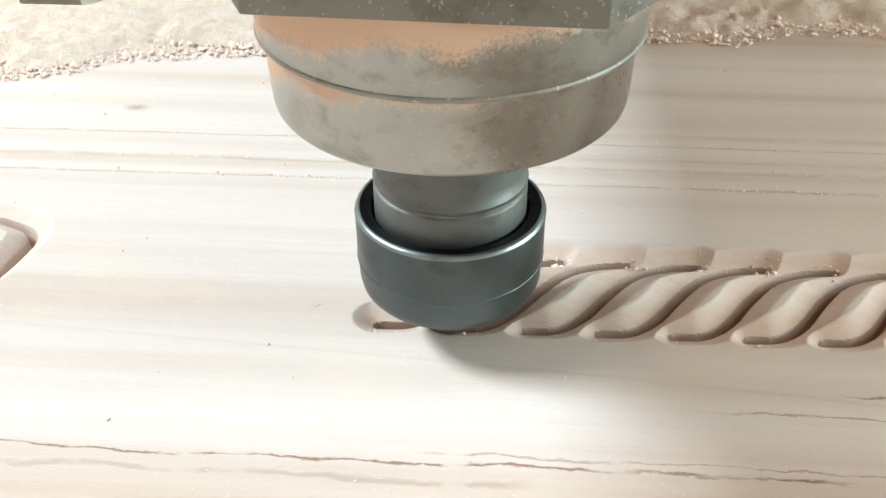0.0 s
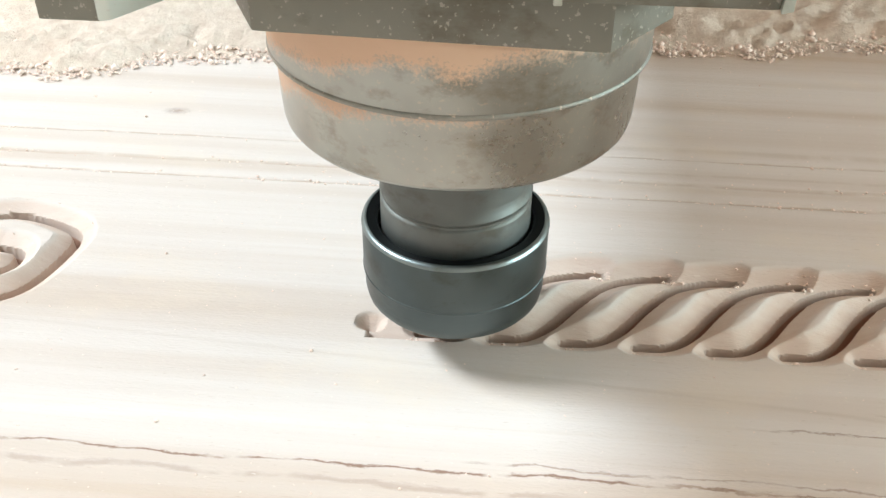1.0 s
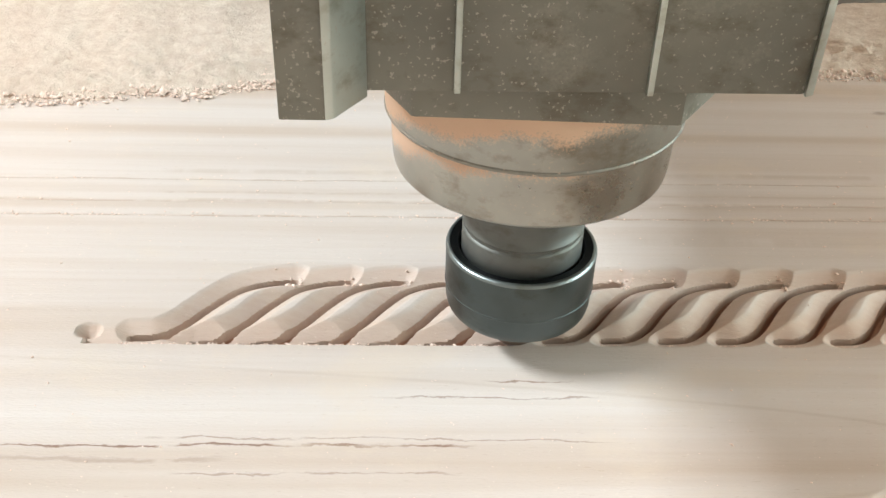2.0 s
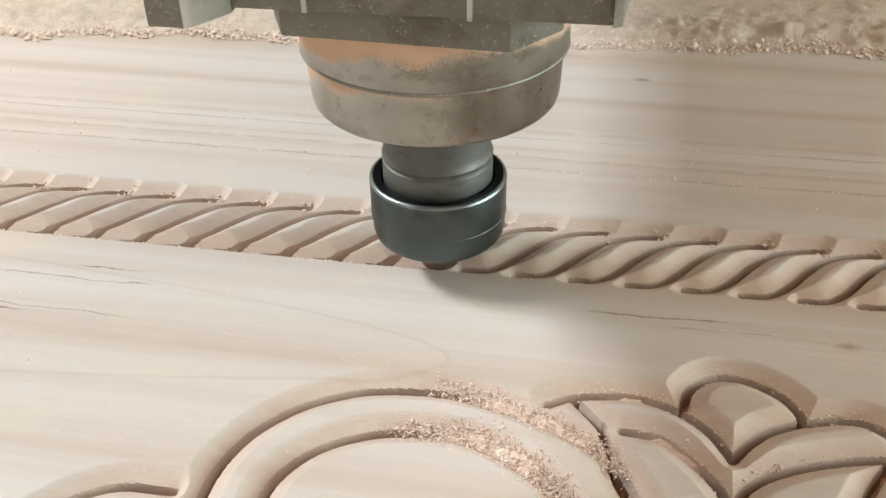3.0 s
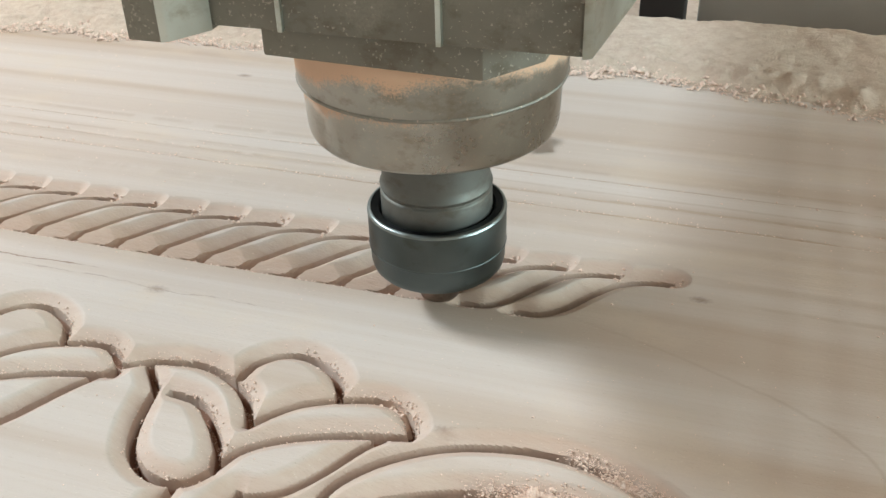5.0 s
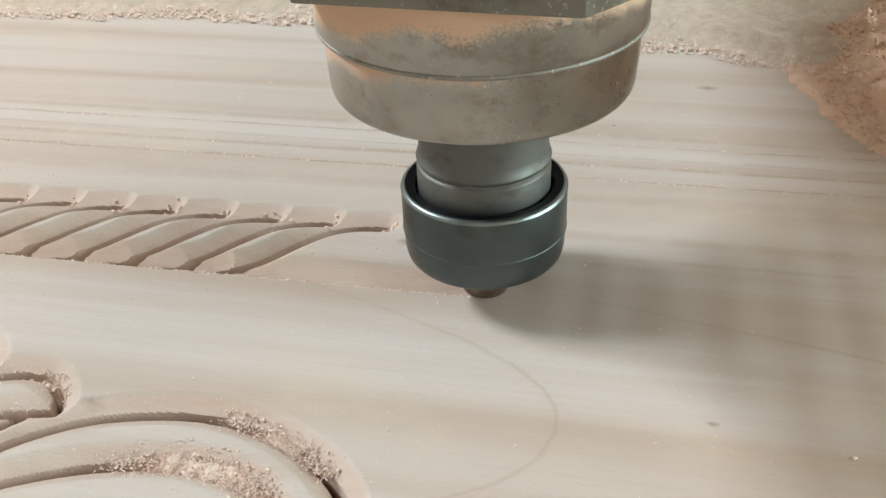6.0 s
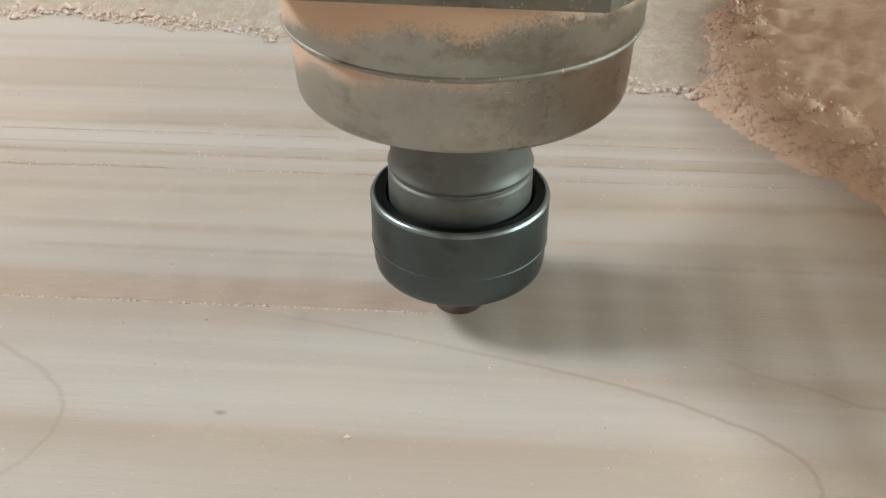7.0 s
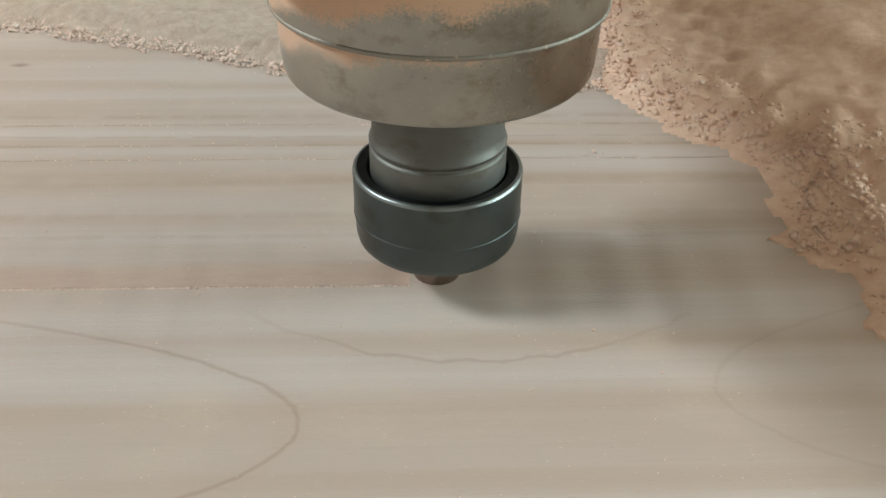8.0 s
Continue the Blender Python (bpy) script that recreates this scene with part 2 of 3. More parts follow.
def metal_material(name, colour, rough, dusty=0.0, metal=1.0, scratch=0.25, brushed=False, dust_colour=(0.55, 0.36, 0.24), caked=None):
    n = Nodes(name)
    place = n.coords((1, 1, 1))
    wide = n.noise(place, 22.0, 4.0, 0.6)
    fine = n.noise(n.coords((60, 60, 900)) if brushed else place, 1.0 if brushed else 700.0, 4.0, 0.6)
    tint = n.mix(n.mask(wide, 0.3, 0.7), tuple(c * 0.72 for c in colour), tuple(min(1, c * 1.15) for c in colour))
    stains = n.mask(n.noise(n.coords((1, 1, 1.6)), 75.0, 6.0, 0.65), 0.52, 0.66)
    tint = n.mix(n.maths("MULTIPLY", stains, 0.6), tint, tuple(c * v for c, v in zip(colour, (0.55, 0.48, 0.40))))
    roughness = n.maths("ADD", rough - 0.08, n.maths("MULTIPLY", n.maths("ADD", wide, n.maths("MULTIPLY", fine, scratch)), 0.16))
    normal = n.bump(fine, 0.00012, 0.35)
    if dusty <= 0:
        return n.done(tint, roughness, metal, normal)
    specks = n.mask(n.maths("ADD", n.noise(place, 900.0, 2.0, 0.5), n.maths("MULTIPLY", n.noise(place, 40.0, 2.0), 0.15)), 0.72, 0.76)
    film = n.mask(n.maths("ADD", n.noise(place, 34.0, 5.0, 0.6), n.maths("MULTIPLY", n.noise(place, 1200.0, 2.0), 0.25)), 0.78 - 0.22 * dusty, 0.98 - 0.22 * dusty)
    if caked is None:
        cover = n.maths("MAXIMUM", n.maths("MULTIPLY", specks, min(1.0, dusty)), n.maths("MULTIPLY", film, 0.25))
    else:
        # dust cakes above a wandering line: height of the line, lean along x, bow
        level, lean, sag = caked
        split = n.tree.nodes.new("ShaderNodeSeparateXYZ")
        n.link(place, split.inputs[0])
        wander = n.maths("MULTIPLY", n.maths("SUBTRACT", n.noise(n.coords((1, 1, 0.5)), 30.0, 5.0, 0.55), 0.5), 0.022)
        bow = n.maths("MULTIPLY", n.maths("MULTIPLY", split.outputs["X"], split.outputs["X"]), sag)
        height = n.maths("ADD", n.maths("SUBTRACT", split.outputs["Z"], level), n.maths("ADD", n.maths("ADD", wander, bow), n.maths("MULTIPLY", split.outputs["X"], lean)))
        edge = n.maths("ADD", height, n.maths("MULTIPLY", n.maths("SUBTRACT", n.noise(place, 1500.0, 2.0), 0.5), 0.008))
        cover = n.maths("MAXIMUM", n.maths("MULTIPLY", specks, 0.18), n.maths("MULTIPLY", n.mask(edge, -0.001, 0.0025), 0.9))
    tint = n.mix(cover, tint, dust_colour)
    return n.done(tint, n.maths("MAXIMUM", roughness, cover), n.maths("MULTIPLY", n.maths("SUBTRACT", 1.0, cover), metal), normal)


def plain_material(name, colour, rough=0.7, spread=0.25, scale=12.0, metal=0.0):
    n = Nodes(name)
    place = n.coords((1, 1, 1))
    tone = n.noise(place, scale, 5.0, 0.6)
    c = n.mix(tone, tuple(v * (1 - spread) for v in colour), tuple(min(1, v * (1 + spread)) for v in colour))
    return n.done(c, rough, metal, n.bump(n.noise(place, scale * 20, 4.0), 0.0006, 0.3))


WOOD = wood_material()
DUST = dust_material("sawdust", (0.56, 0.42, 0.33), (0.71, 0.59, 0.49))
CRUMB = dust_material("wood_crumbs", (0.77, 0.56, 0.46), (0.87, 0.71, 0.62), 0)
PACKED = dust_material("packed_sawdust", (0.74, 0.545, 0.445), (0.87, 0.70, 0.60), 0.0008)
RED_DUST = dust_material("reddish_sawdust", (0.70, 0.45, 0.32), (0.84, 0.62, 0.48), 0.0004)
RED_CRUMB = dust_material("reddish_crumbs", (0.74, 0.50, 0.38), (0.86, 0.65, 0.53), 0)
CAST = metal_material("cast_aluminium", (0.40, 0.392, 0.35), 0.27, dusty=0.5, caked=(0.0900, -0.19, 0.5), dust_colour=(0.66, 0.44, 0.31))
CAP_DUSTY = metal_material("dusted_aluminium", (0.36, 0.355, 0.32), 0.36, dusty=0.9, dust_colour=(0.72, 0.48, 0.33), caked=(0.1015, -0.08, 4.5))
NUT_STEEL = metal_material("blackened_steel", (0.105, 0.125, 0.125), 0.36, brushed=True)
RIM_STEEL = metal_material("worn_highlight_steel", (0.26, 0.29, 0.29), 0.36, brushed=True)
SEAM_STEEL = metal_material("seam_line_steel", (0.115, 0.135, 0.135), 0.52, brushed=True)
NUT_FACE = metal_material("black_nut_face", (0.02, 0.022, 0.024), 0.42)
SHAFT_STEEL = metal_material("ground_steel", (0.19, 0.195, 0.182), 0.55, brushed=True)
BLOCK_GREY = metal_material("dusty_grey_casting", (0.235, 0.222, 0.185), 0.58, dusty=0.45, metal=0.6, dust_colour=(0.52, 0.47, 0.40))
LEDGE = metal_material("dusty_ledge", (0.33, 0.315, 0.28), 0.62, dusty=0.8, dust_colour=(0.62, 0.48, 0.37))
# paler than the casting: daylight on the right-hand sides is painted in
EDGE_GREY = metal_material("machined_lit_edge", (0.60, 0.64, 0.59), 0.40, dusty=0.35, dust_colour=(0.5, 0.45, 0.38))
CARBIDE = metal_material("copper_coated_carbide", (0.27, 0.21, 0.18), 0.35)
WALL = plain_material("plaster", (0.56, 0.49, 0.43), 0.9)
CONCRETE = plain_material("concrete_floor", (0.30, 0.29, 0.27), 0.85, scale=5.0)
BED = plain_material("table_bed", (0.13, 0.13, 0.13), 0.6)
SLATE = plain_material("slate_blue_paint", (0.085, 0.13, 0.17), 0.5)
GREY_PAINT = plain_material("grey_blue_paint", (0.19, 0.23, 0.25), 0.5)
DARK_RUBBER = plain_material("black_rubber", (0.018, 0.014, 0.014), 0.6)
PALE_GREY = plain_material("pale_dusty_metal", (0.36, 0.34, 0.31), 0.7, scale=6.0)
TEAL = plain_material("teal_paint", (0.05, 0.22, 0.25), 0.5)


# ---- mesh helpers ----
def part(name, bm, material, parent=None, label=""):
    """Links a bmesh as one mesh object, under parent when given."""
    me = bpy.data.meshes.new(name)
    bm.normal_update()
    bm.to_mesh(me)
    bm.free()
    me.materials.append(material)
    ob = new(name, me)
    if parent is not None:
        ob.parent = parent
    if label:
        ob["label"] = label
    return ob


def smooth(ob, angle=35):
    for poly in ob.data.polygons:
        poly.use_smooth = True
    ob.data.set_sharp_from_angle(angle=radians(angle))
    return ob


def prism(outline, z0, z1, bevel=0.0):
    """A bmesh: an outline in x, y raised from z0 to z1, with bevelled edges."""
    bm = bmesh.new()
    low = [bm.verts.new((x, y, z0)) for x, y in outline]
    high = [bm.verts.new((x, y, z1)) for x, y in outline]
    bm.faces.new(low[::-1])
    bm.faces.new(high)
    k = len(outline)
    for i in range(k):
        bm.faces.new((low[i], low[(i + 1) % k], high[(i + 1) % k], high[i]))
    bmesh.ops.recalc_face_normals(bm, faces=bm.faces)
    if bevel:
        bmesh.ops.bevel(bm, geom=bm.edges[:], offset=bevel, segments=2, profile=0.6, affect="EDGES", clamp_overlap=True)
    return bm


def box(x0, x1, y0, y1, z0, z1, bevel=0.0):
    return prism([(x0, y0), (x1, y0), (x1, y1), (x0, y1)], z0, z1, bevel)


def lathe(profile, steps=128):
    """A bmesh turned about z from (radius, height) pairs; it closes where the radius is 0."""
    bm = bmesh.new()
    rings = []
    for r, z in profile:
        if r == 0:
            rings.append([bm.verts.new((0, 0, z))])
        else:
            rings.append([bm.verts.new((r * math.cos(2 * math.pi * i / steps), r * math.sin(2 * math.pi * i / steps), z)) for i in range(steps)])
    for a, b in zip(rings, rings[1:]):
        for i in range(steps):
            j = (i + 1) % steps
            loop = [a[i % len(a)], a[j % len(a)], b[j % len(b)], b[i % len(b)]]
            loop = [v for k, v in enumerate(loop) if v not in loop[:k]]
            if len(loop) > 2:
                bm.faces.new(loop)
    bmesh.ops.recalc_face_normals(bm, faces=bm.faces)
    return bm


def grid_mesh(name, xs, ys, z, material, under=None, sharp=27):
    """A mesh object over the grid xs, ys with heights z[row, column]; under closes it downwards by a skirt and base at that height."""
    nx, ny = len(xs), len(ys)
    co = np.empty((ny, nx, 3))
    co[..., 0], co[..., 1], co[..., 2] = xs[None, :], ys[:, None], z
    co = co.reshape(-1, 3)
    ids = np.arange(nx * ny).reshape(ny, nx)
    quads = np.stack([ids[:-1, :-1], ids[:-1, 1:], ids[1:, 1:], ids[1:, :-1]], -1).reshape(-1, 4)
    if under is not None:
        rim = np.concatenate([ids[0, :-1], ids[:-1, -1], ids[-1, :0:-1], ids[:0:-1, 0]])
        low = co[rim].copy()
        low[:, 2] = under
        first = len(co)
        co = np.concatenate([co, low])
        k = len(rim)
        i = np.arange(k)
        j = (i + 1) % k
        quads = np.concatenate([quads, np.stack([rim[j], rim[i], first + i, first + j], -1)])
        base = list(range(first + k - 1, first - 1, -1))
    me = bpy.data.meshes.new(name)
    loops = quads.reshape(-1)
    starts = np.arange(0, len(loops), 4)
    if under is not None:
        loops = np.concatenate([loops, base])
        starts = np.append(starts, len(quads) * 4)
    me.vertices.add(len(co))
    me.vertices.foreach_set("co", co.reshape(-1))
    me.loops.add(len(loops))
    me.loops.foreach_set("vertex_index", loops.astype(np.int32))
    me.polygons.add(len(starts))
    me.polygons.foreach_set("loop_start", starts.astype(np.int32))
    me.update(calc_edges=True)
    me.validate()
    me.materials.append(material)
    ob = new(name, me)
    for poly in me.polygons:
        poly.use_smooth = True
    if sharp:
        me.set_sharp_from_angle(angle=radians(sharp))
    return ob


def value_noise(x, y, seed=0):
    """Smooth lattice noise from -1 to 1 for arrays."""
    xi, yi = np.floor(x).astype(np.int64), np.floor(y).astype(np.int64)
    fx, fy = x - xi, y - yi
    fx, fy = fx * fx * (3 - 2 * fx), fy * fy * (3 - 2 * fy)

    def h(a, b):
        v = (a * 374761393 + b * 668265263 + seed * 974711) & 0x7FFFFFFF
        v = ((v ^ (v >> 13)) * 1274126177) & 0x7FFFFFFF
        return ((v ^ (v >> 16)) & 0xFFFF) / 32767.5 - 1
    a = h(xi, yi) * (1 - fx) + h(xi + 1, yi) * fx
    b = h(xi, yi + 1) * (1 - fx) + h(xi + 1, yi + 1) * fx
    return a * (1 - fy) + b * fy


def layered(x, y, size, octaves=4, seed=0, keep=0.55):
    total, gain = 0, 1.0
    for k in range(octaves):
        total = total + gain * value_noise(x / size + 17 * k, y / size - 9 * k, seed + k)
        size, gain = size * 0.5, gain * keep
    return total


# ---- the carving: a pointed rounding-over cutter runs along strokes ----
MM = 0.001
TOOL_R = 7.4 * MM


def groove(d):
    """Height of the cut at the distance d from the middle of a stroke: a rounded-over flank and a narrow slot of the tool's point."""
    w = 1 - np.clip(d / TOOL_R, 0, 1)
    slot = -12.5 * MM + 20.0 * np.clip(d - 1.05 * MM, 0, 2 * MM)
    return np.minimum(-4.7 * w * MM, np.minimum(slot, 0))


def shallow(d):
    """Height of the border cut, made with the tool's flank alone."""
    w = 1 - np.clip(d / TOOL_R, 0, 1)
    return -7.4 * w * MM


def curve(points, steps=7):
    """A smooth run through the given millimetre points."""
    p = np.array(points, float) * MM
    p = np.concatenate([[2 * p[0] - p[1]], p, [2 * p[-1] - p[-2]]])
    out = []
    for a, b, c, d in zip(p, p[1:], p[2:], p[3:]):
        for s in np.arange(steps) / steps:
            out.append(0.5 * (2 * b + (c - a) * s + (2 * a - 5 * b + 4 * c - d) * s ** 2 + (3 * b - a - 3 * c + d) * s ** 3))
    out.append(p[-2])
    return np.array(out)


def carve(z, xs, ys, run, lift=0.0, cut=groove):
    """Lowers z to the cut of the tool along the run; lift holds the tool higher by that much (metres)."""
    i0, i1 = np.searchsorted(xs, [run[:, 0].min() - 1.05 * TOOL_R, run[:, 0].max() + 1.05 * TOOL_R])
    j0, j1 = np.searchsorted(ys, [run[:, 1].min() - 1.05 * TOOL_R, run[:, 1].max() + 1.05 * TOOL_R])
    if i1 <= i0 or j1 <= j0:
        return
    gx, gy = np.meshgrid(xs[i0:i1], ys[j0:j1])
    near = np.full(gx.shape, 1.0)
    for a, b in zip(run, run[1:]):
        e = b - a
        s = np.clip(((gx - a[0]) * e[0] + (gy - a[1]) * e[1]) / max(e @ e, 1e-12), 0, 1)
        near = np.minimum(near, np.hypot(gx - a[0] - s * e[0], gy - a[1] - s * e[1]))
    z[j0:j1, i0:i1] = np.minimum(z[j0:j1, i0:i1], np.minimum(cut(near) + lift, 0))


PITCH, FIRST, STROKES = 21.0, 14.6, 27
ROPE = [(0, 7.0), (9.5, 8.2), (17.5, 14.5), (25.5, 25.5), (34, 35), (44, 39.6), (54, 41.0)]

BLOSSOM = [
    [(454.5, -69), (459, -88), (465, -100), (475.5, -106.5), (487, -106), (493, -99)],
    [(461, -70.5), (472, -72), (479.5, -77.5), (488.5, -88), (493, -98)],
    [(437, -62.5), (445, -58), (454, -55.8), (465, -54.8), (477, -58.6), (487, -66), (494, -77)],
    [(446, -60), (450.5, -65), (454.5, -70)],
    [(480, -57), (482, -48.5), (489, -41.6), (499, -40.6), (509.5, -45.5), (515, -52), (517, -58)],
    [(494, -77.5), (499, -70.5), (506, -63.5), (517, -57.6)],
    [(517, -58), (527, -55), (535.5, -55), (542.5, -60), (546.5, -67)],
    [(493, -98), (497, -89), (505, -82), (517.5, -75.8), (531, -71.5), (546, -68)],
]
SCROLLS = [
    [(231, -122), (232, -106), (236.5, -92.5), (244, -82), (253, -74), (266.5, -67), (281, -64), (296, -63.4), (311, -66), (326, -71), (341, -78), (350, -87), (357, -100), (361, -118), (362, -142)],
    [(249, -116), (250.5, -108), (256, -98), (265, -90), (278, -84), (294, -81.8), (307, -83), (320, -89), (331, -97), (338, -108), (341, -125), (338, -145)],
    [(186, -134), (195, -124), (206, -118), (222, -117)],
    [(395, -104), (388, -122), (384.5, -140), (379, -156)],
    [(375, -102), (373, -120), (366, -143)],
    [(397, -106.5), (409, -104), (416.5, -96), (426, -78), (437, -62)],
    [(505, -105), (497, -125), (492, -150)],
    [(485, -107), (483, -125), (476, -150)],
    [(507, -106), (517, -101), (525, -91), (533, -77), (538, -71)],
    [(528, -104), (532, -92), (542, -80), (557, -70), (573.5, -64.8), (590, -63), (606, -65.5), (622, -72.5), (634.5, -83), (641, -97), (643, -118), (640, -140)],
    [(531, -106), (548, -94.5), (566, -86.5), (586, -82), (602, -82.5), (614, -87), (623, -97), (626, -115), (622, -135)],
    [(-121, 7), (-110, 15.5), (-104.8, 30), (-104, 44), (-113, 51), (-130, 55), (-144, 49), (-150, 38)],
    [(-150, 20), (-128, 21), (-119, 26.5), (-119.5, 34), (-128, 36.5)],
]
LINE_Y, LINE_X0, LINE_X1 = 7.5, 0.0, 1190.0


def surface(xs, ys, border):
    """Heights of the panel; with the border line milled or not."""
    gx, gy = np.meshgrid(xs, ys)
    z = 0.00006 * layered(gx * 0.15, gy, 0.004, 3, 5)
    # shallow shelves behind the rope
    for y, deep, wide in ((0.1125, 0.0006, 0.0009), (0.0942, 0.0007, 0.0013), (0.0832, 0.0008, 0.0011)):
        wander = 0.0006 * value_noise(gx / 0.05, gx * 0, 3)
        z = z - deep * np.exp(-(((gy - y - wander) / wide) ** 2)) * (0.75 + 0.25 * value_noise(gx / 0.012, gx * 0, 8))
    flat = z.copy()
    cut = np.zeros_like(z)
    for k in range(STROKES):
        carve(cut, xs, ys, curve([(FIRST + k * PITCH + x, y) for x, y in ROPE]))
    for run in BLOSSOM:
        carve(cut, xs, ys, curve(run), 0.2 * MM)
        carve(cut, xs, ys, curve([(x - 109.6, y) for x, y in run]), 0.2 * MM)
    for run in SCROLLS:
        carve(cut, xs, ys, curve(run), 0.2 * MM)
    if border:
        # a stepped edge at the front that runs out gently to the back; along the rope the tool goes deeper
        away = np.where(gy < 1.0 * MM, np.clip(gy / (1.0 * MM), 0, 1), np.clip(1 - (gy - 1.0 * MM) / (13.5 * MM), 0, 1) ** 1.6)
        on = (gx >= LINE_X0 * MM) & (gx <= LINE_X1 * MM)
        cut = np.minimum(cut, -3.8 * MM * away * on)
        deeper = np.clip(np.minimum((gx / MM - 12) / 24, np.maximum((585 - gx / MM) / 24, 0.6)), 0, 1) * on
        cut = np.minimum(cut, shallow(np.abs(gy - LINE_Y * MM)) * deeper)
        carve(cut, xs, ys, np.array([(LINE_X0, LINE_Y), (LINE_X0 + 1.5, LINE_Y)]) * MM, 2.8 * MM, shallow)
    return np.where(cut < -0.00005, cut + 0.3 * flat, flat)


STEP = 0.5 * MM
xs_fine = -152.0 * MM + np.arange(0, 1617) * STEP
ys_fine = np.arange(-156, 56.01, 0.5) * MM
XS = np.concatenate([np.arange(-0.62, xs_fine[0] - 0.004, 0.012), xs_fine, np.arange(xs_fine[-1] + 1.0 * MM, 1.21, 3.5 * MM), np.arange(1.22, 2.01, 0.02)])
YS = np.concatenate([np.arange(-0.62, -0.16, 0.008), ys_fine, np.arange(0.057, 0.125, 0.0007), np.arange(0.13, 0.345, 0.005)])

# ---- the setting ----
for name, bm, mat, label in (
    ("floor", box(-3.95, 5.1, -3.2, 3.2, -0.95, -0.85), CONCRETE, "grey concrete workshop floor"),
    ("wall_north", box(-3.9, 5.05, 3.1, 3.2, -0.85, 4.2), WALL, "pale plastered wall behind the machine"),
    ("wall_south", box(-3.9, 5.05, -3.2, -3.1, -0.85, 4.2), WALL, "pale plastered wall"),
):
    tagged(part(name, bm, mat), label, "", "", "structure")


def wall_with_opening(name, label, along_x, a0, a1, b0, b1, z0, z1, place):
    """A wall along x or y at the given place with one window opening from a0 to a1 and z0 to z1."""
    bm = bmesh.new()
    for s0, s1, t0, t1 in ((b0, a0, -0.85, 4.2), (a1, b1, -0.85, 4.2), (a0, a1, -0.85, z0), (a0, a1, z1, 4.2)):
        piece = box(s0, s1, place - 0.05, place + 0.05, t0, t1) if along_x else box(place - 0.05, place + 0.05, s0, s1, t0, t1)
        me = bpy.data.meshes.new("piece")
        piece.to_mesh(me)
        piece.free()
        bm.from_mesh(me)
        bpy.data.meshes.remove(me)
    return tagged(part(name, bm, WALL), label, "", "", "structure")


wall_with_opening("wall_west", "pale plastered wall with a small high window beside the machine", False, -0.77, 0.93, -3.1, 3.1, 3.20, 3.90, -3.85)
wall_with_opening("wall_east", "pale plastered wall with a wide window opening", False, -1.85, 1.65, -3.1, 3.1, 0.3, 1.65, 5.0)

def ceiling_with_fill_opening():
    """The ceiling, with one opening for the added fill lamp."""
    bm = bmesh.new()
    for x0, x1, y0, y1 in ((-3.95, -1.1, -3.2, 3.2), (1.4, 5.1, -3.2, 3.2), (-1.1, 1.4, -3.2, -1.1), (-1.1, 1.4, 0.8, 3.2)):
        piece = box(x0, x1, y0, y1, 4.2, 4.3)
        me = bpy.data.meshes.new("piece")
        piece.to_mesh(me)
        piece.free()
        bm.from_mesh(me)
        bpy.data.meshes.remove(me)
    return tagged(part("ceiling", bm, WALL), "pale plastered ceiling with an opening for the fill lamp", "", "", "structure")


ceiling_with_fill_opening()

bed = tagged(part("machine_table", box(-0.64, 2.2, -0.75, 0.95, -0.85, -0.03, 0.004), BED), "dark steel machine table under the wooden panel", "machine table")


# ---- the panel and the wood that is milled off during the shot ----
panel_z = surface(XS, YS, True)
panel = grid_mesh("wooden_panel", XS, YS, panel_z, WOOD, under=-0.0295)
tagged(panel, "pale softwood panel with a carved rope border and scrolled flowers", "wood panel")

slivers = []


def milled_slivers():
    """The uncut wood of the border line, cut in short lengths that the tool throws off one after the other."""
    whole = surface(XS, YS, False)
    j0, j1 = np.searchsorted(YS, [-0.4 * MM, 15.4 * MM])
    x = -8.0
    while x < 1185:
        i0, i1 = np.searchsorted(XS, [x * MM - 1e-6, (x + 10.5) * MM + 1e-6])
        top, done = whole[j0:j1, i0:i1], panel_z[j0:j1, i0:i1]
        middle = (x + 5.25) * MM
        live = np.pad(top - done > 2e-5, 1)
        touch = sum(live[1 + a:live.shape[0] - 1 + a, 1 + e:live.shape[1] - 1 + e].astype(int) for a in (-1, 0, 1) for e in (-1, 0, 1)) > 0
        z = np.where(touch, top, done - 0.0008)
        if live.any():
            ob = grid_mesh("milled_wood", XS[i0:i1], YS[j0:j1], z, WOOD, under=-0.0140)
            ob.parent = panel
            slivers.append((ob, middle))
        x += 10.5


milled_slivers()


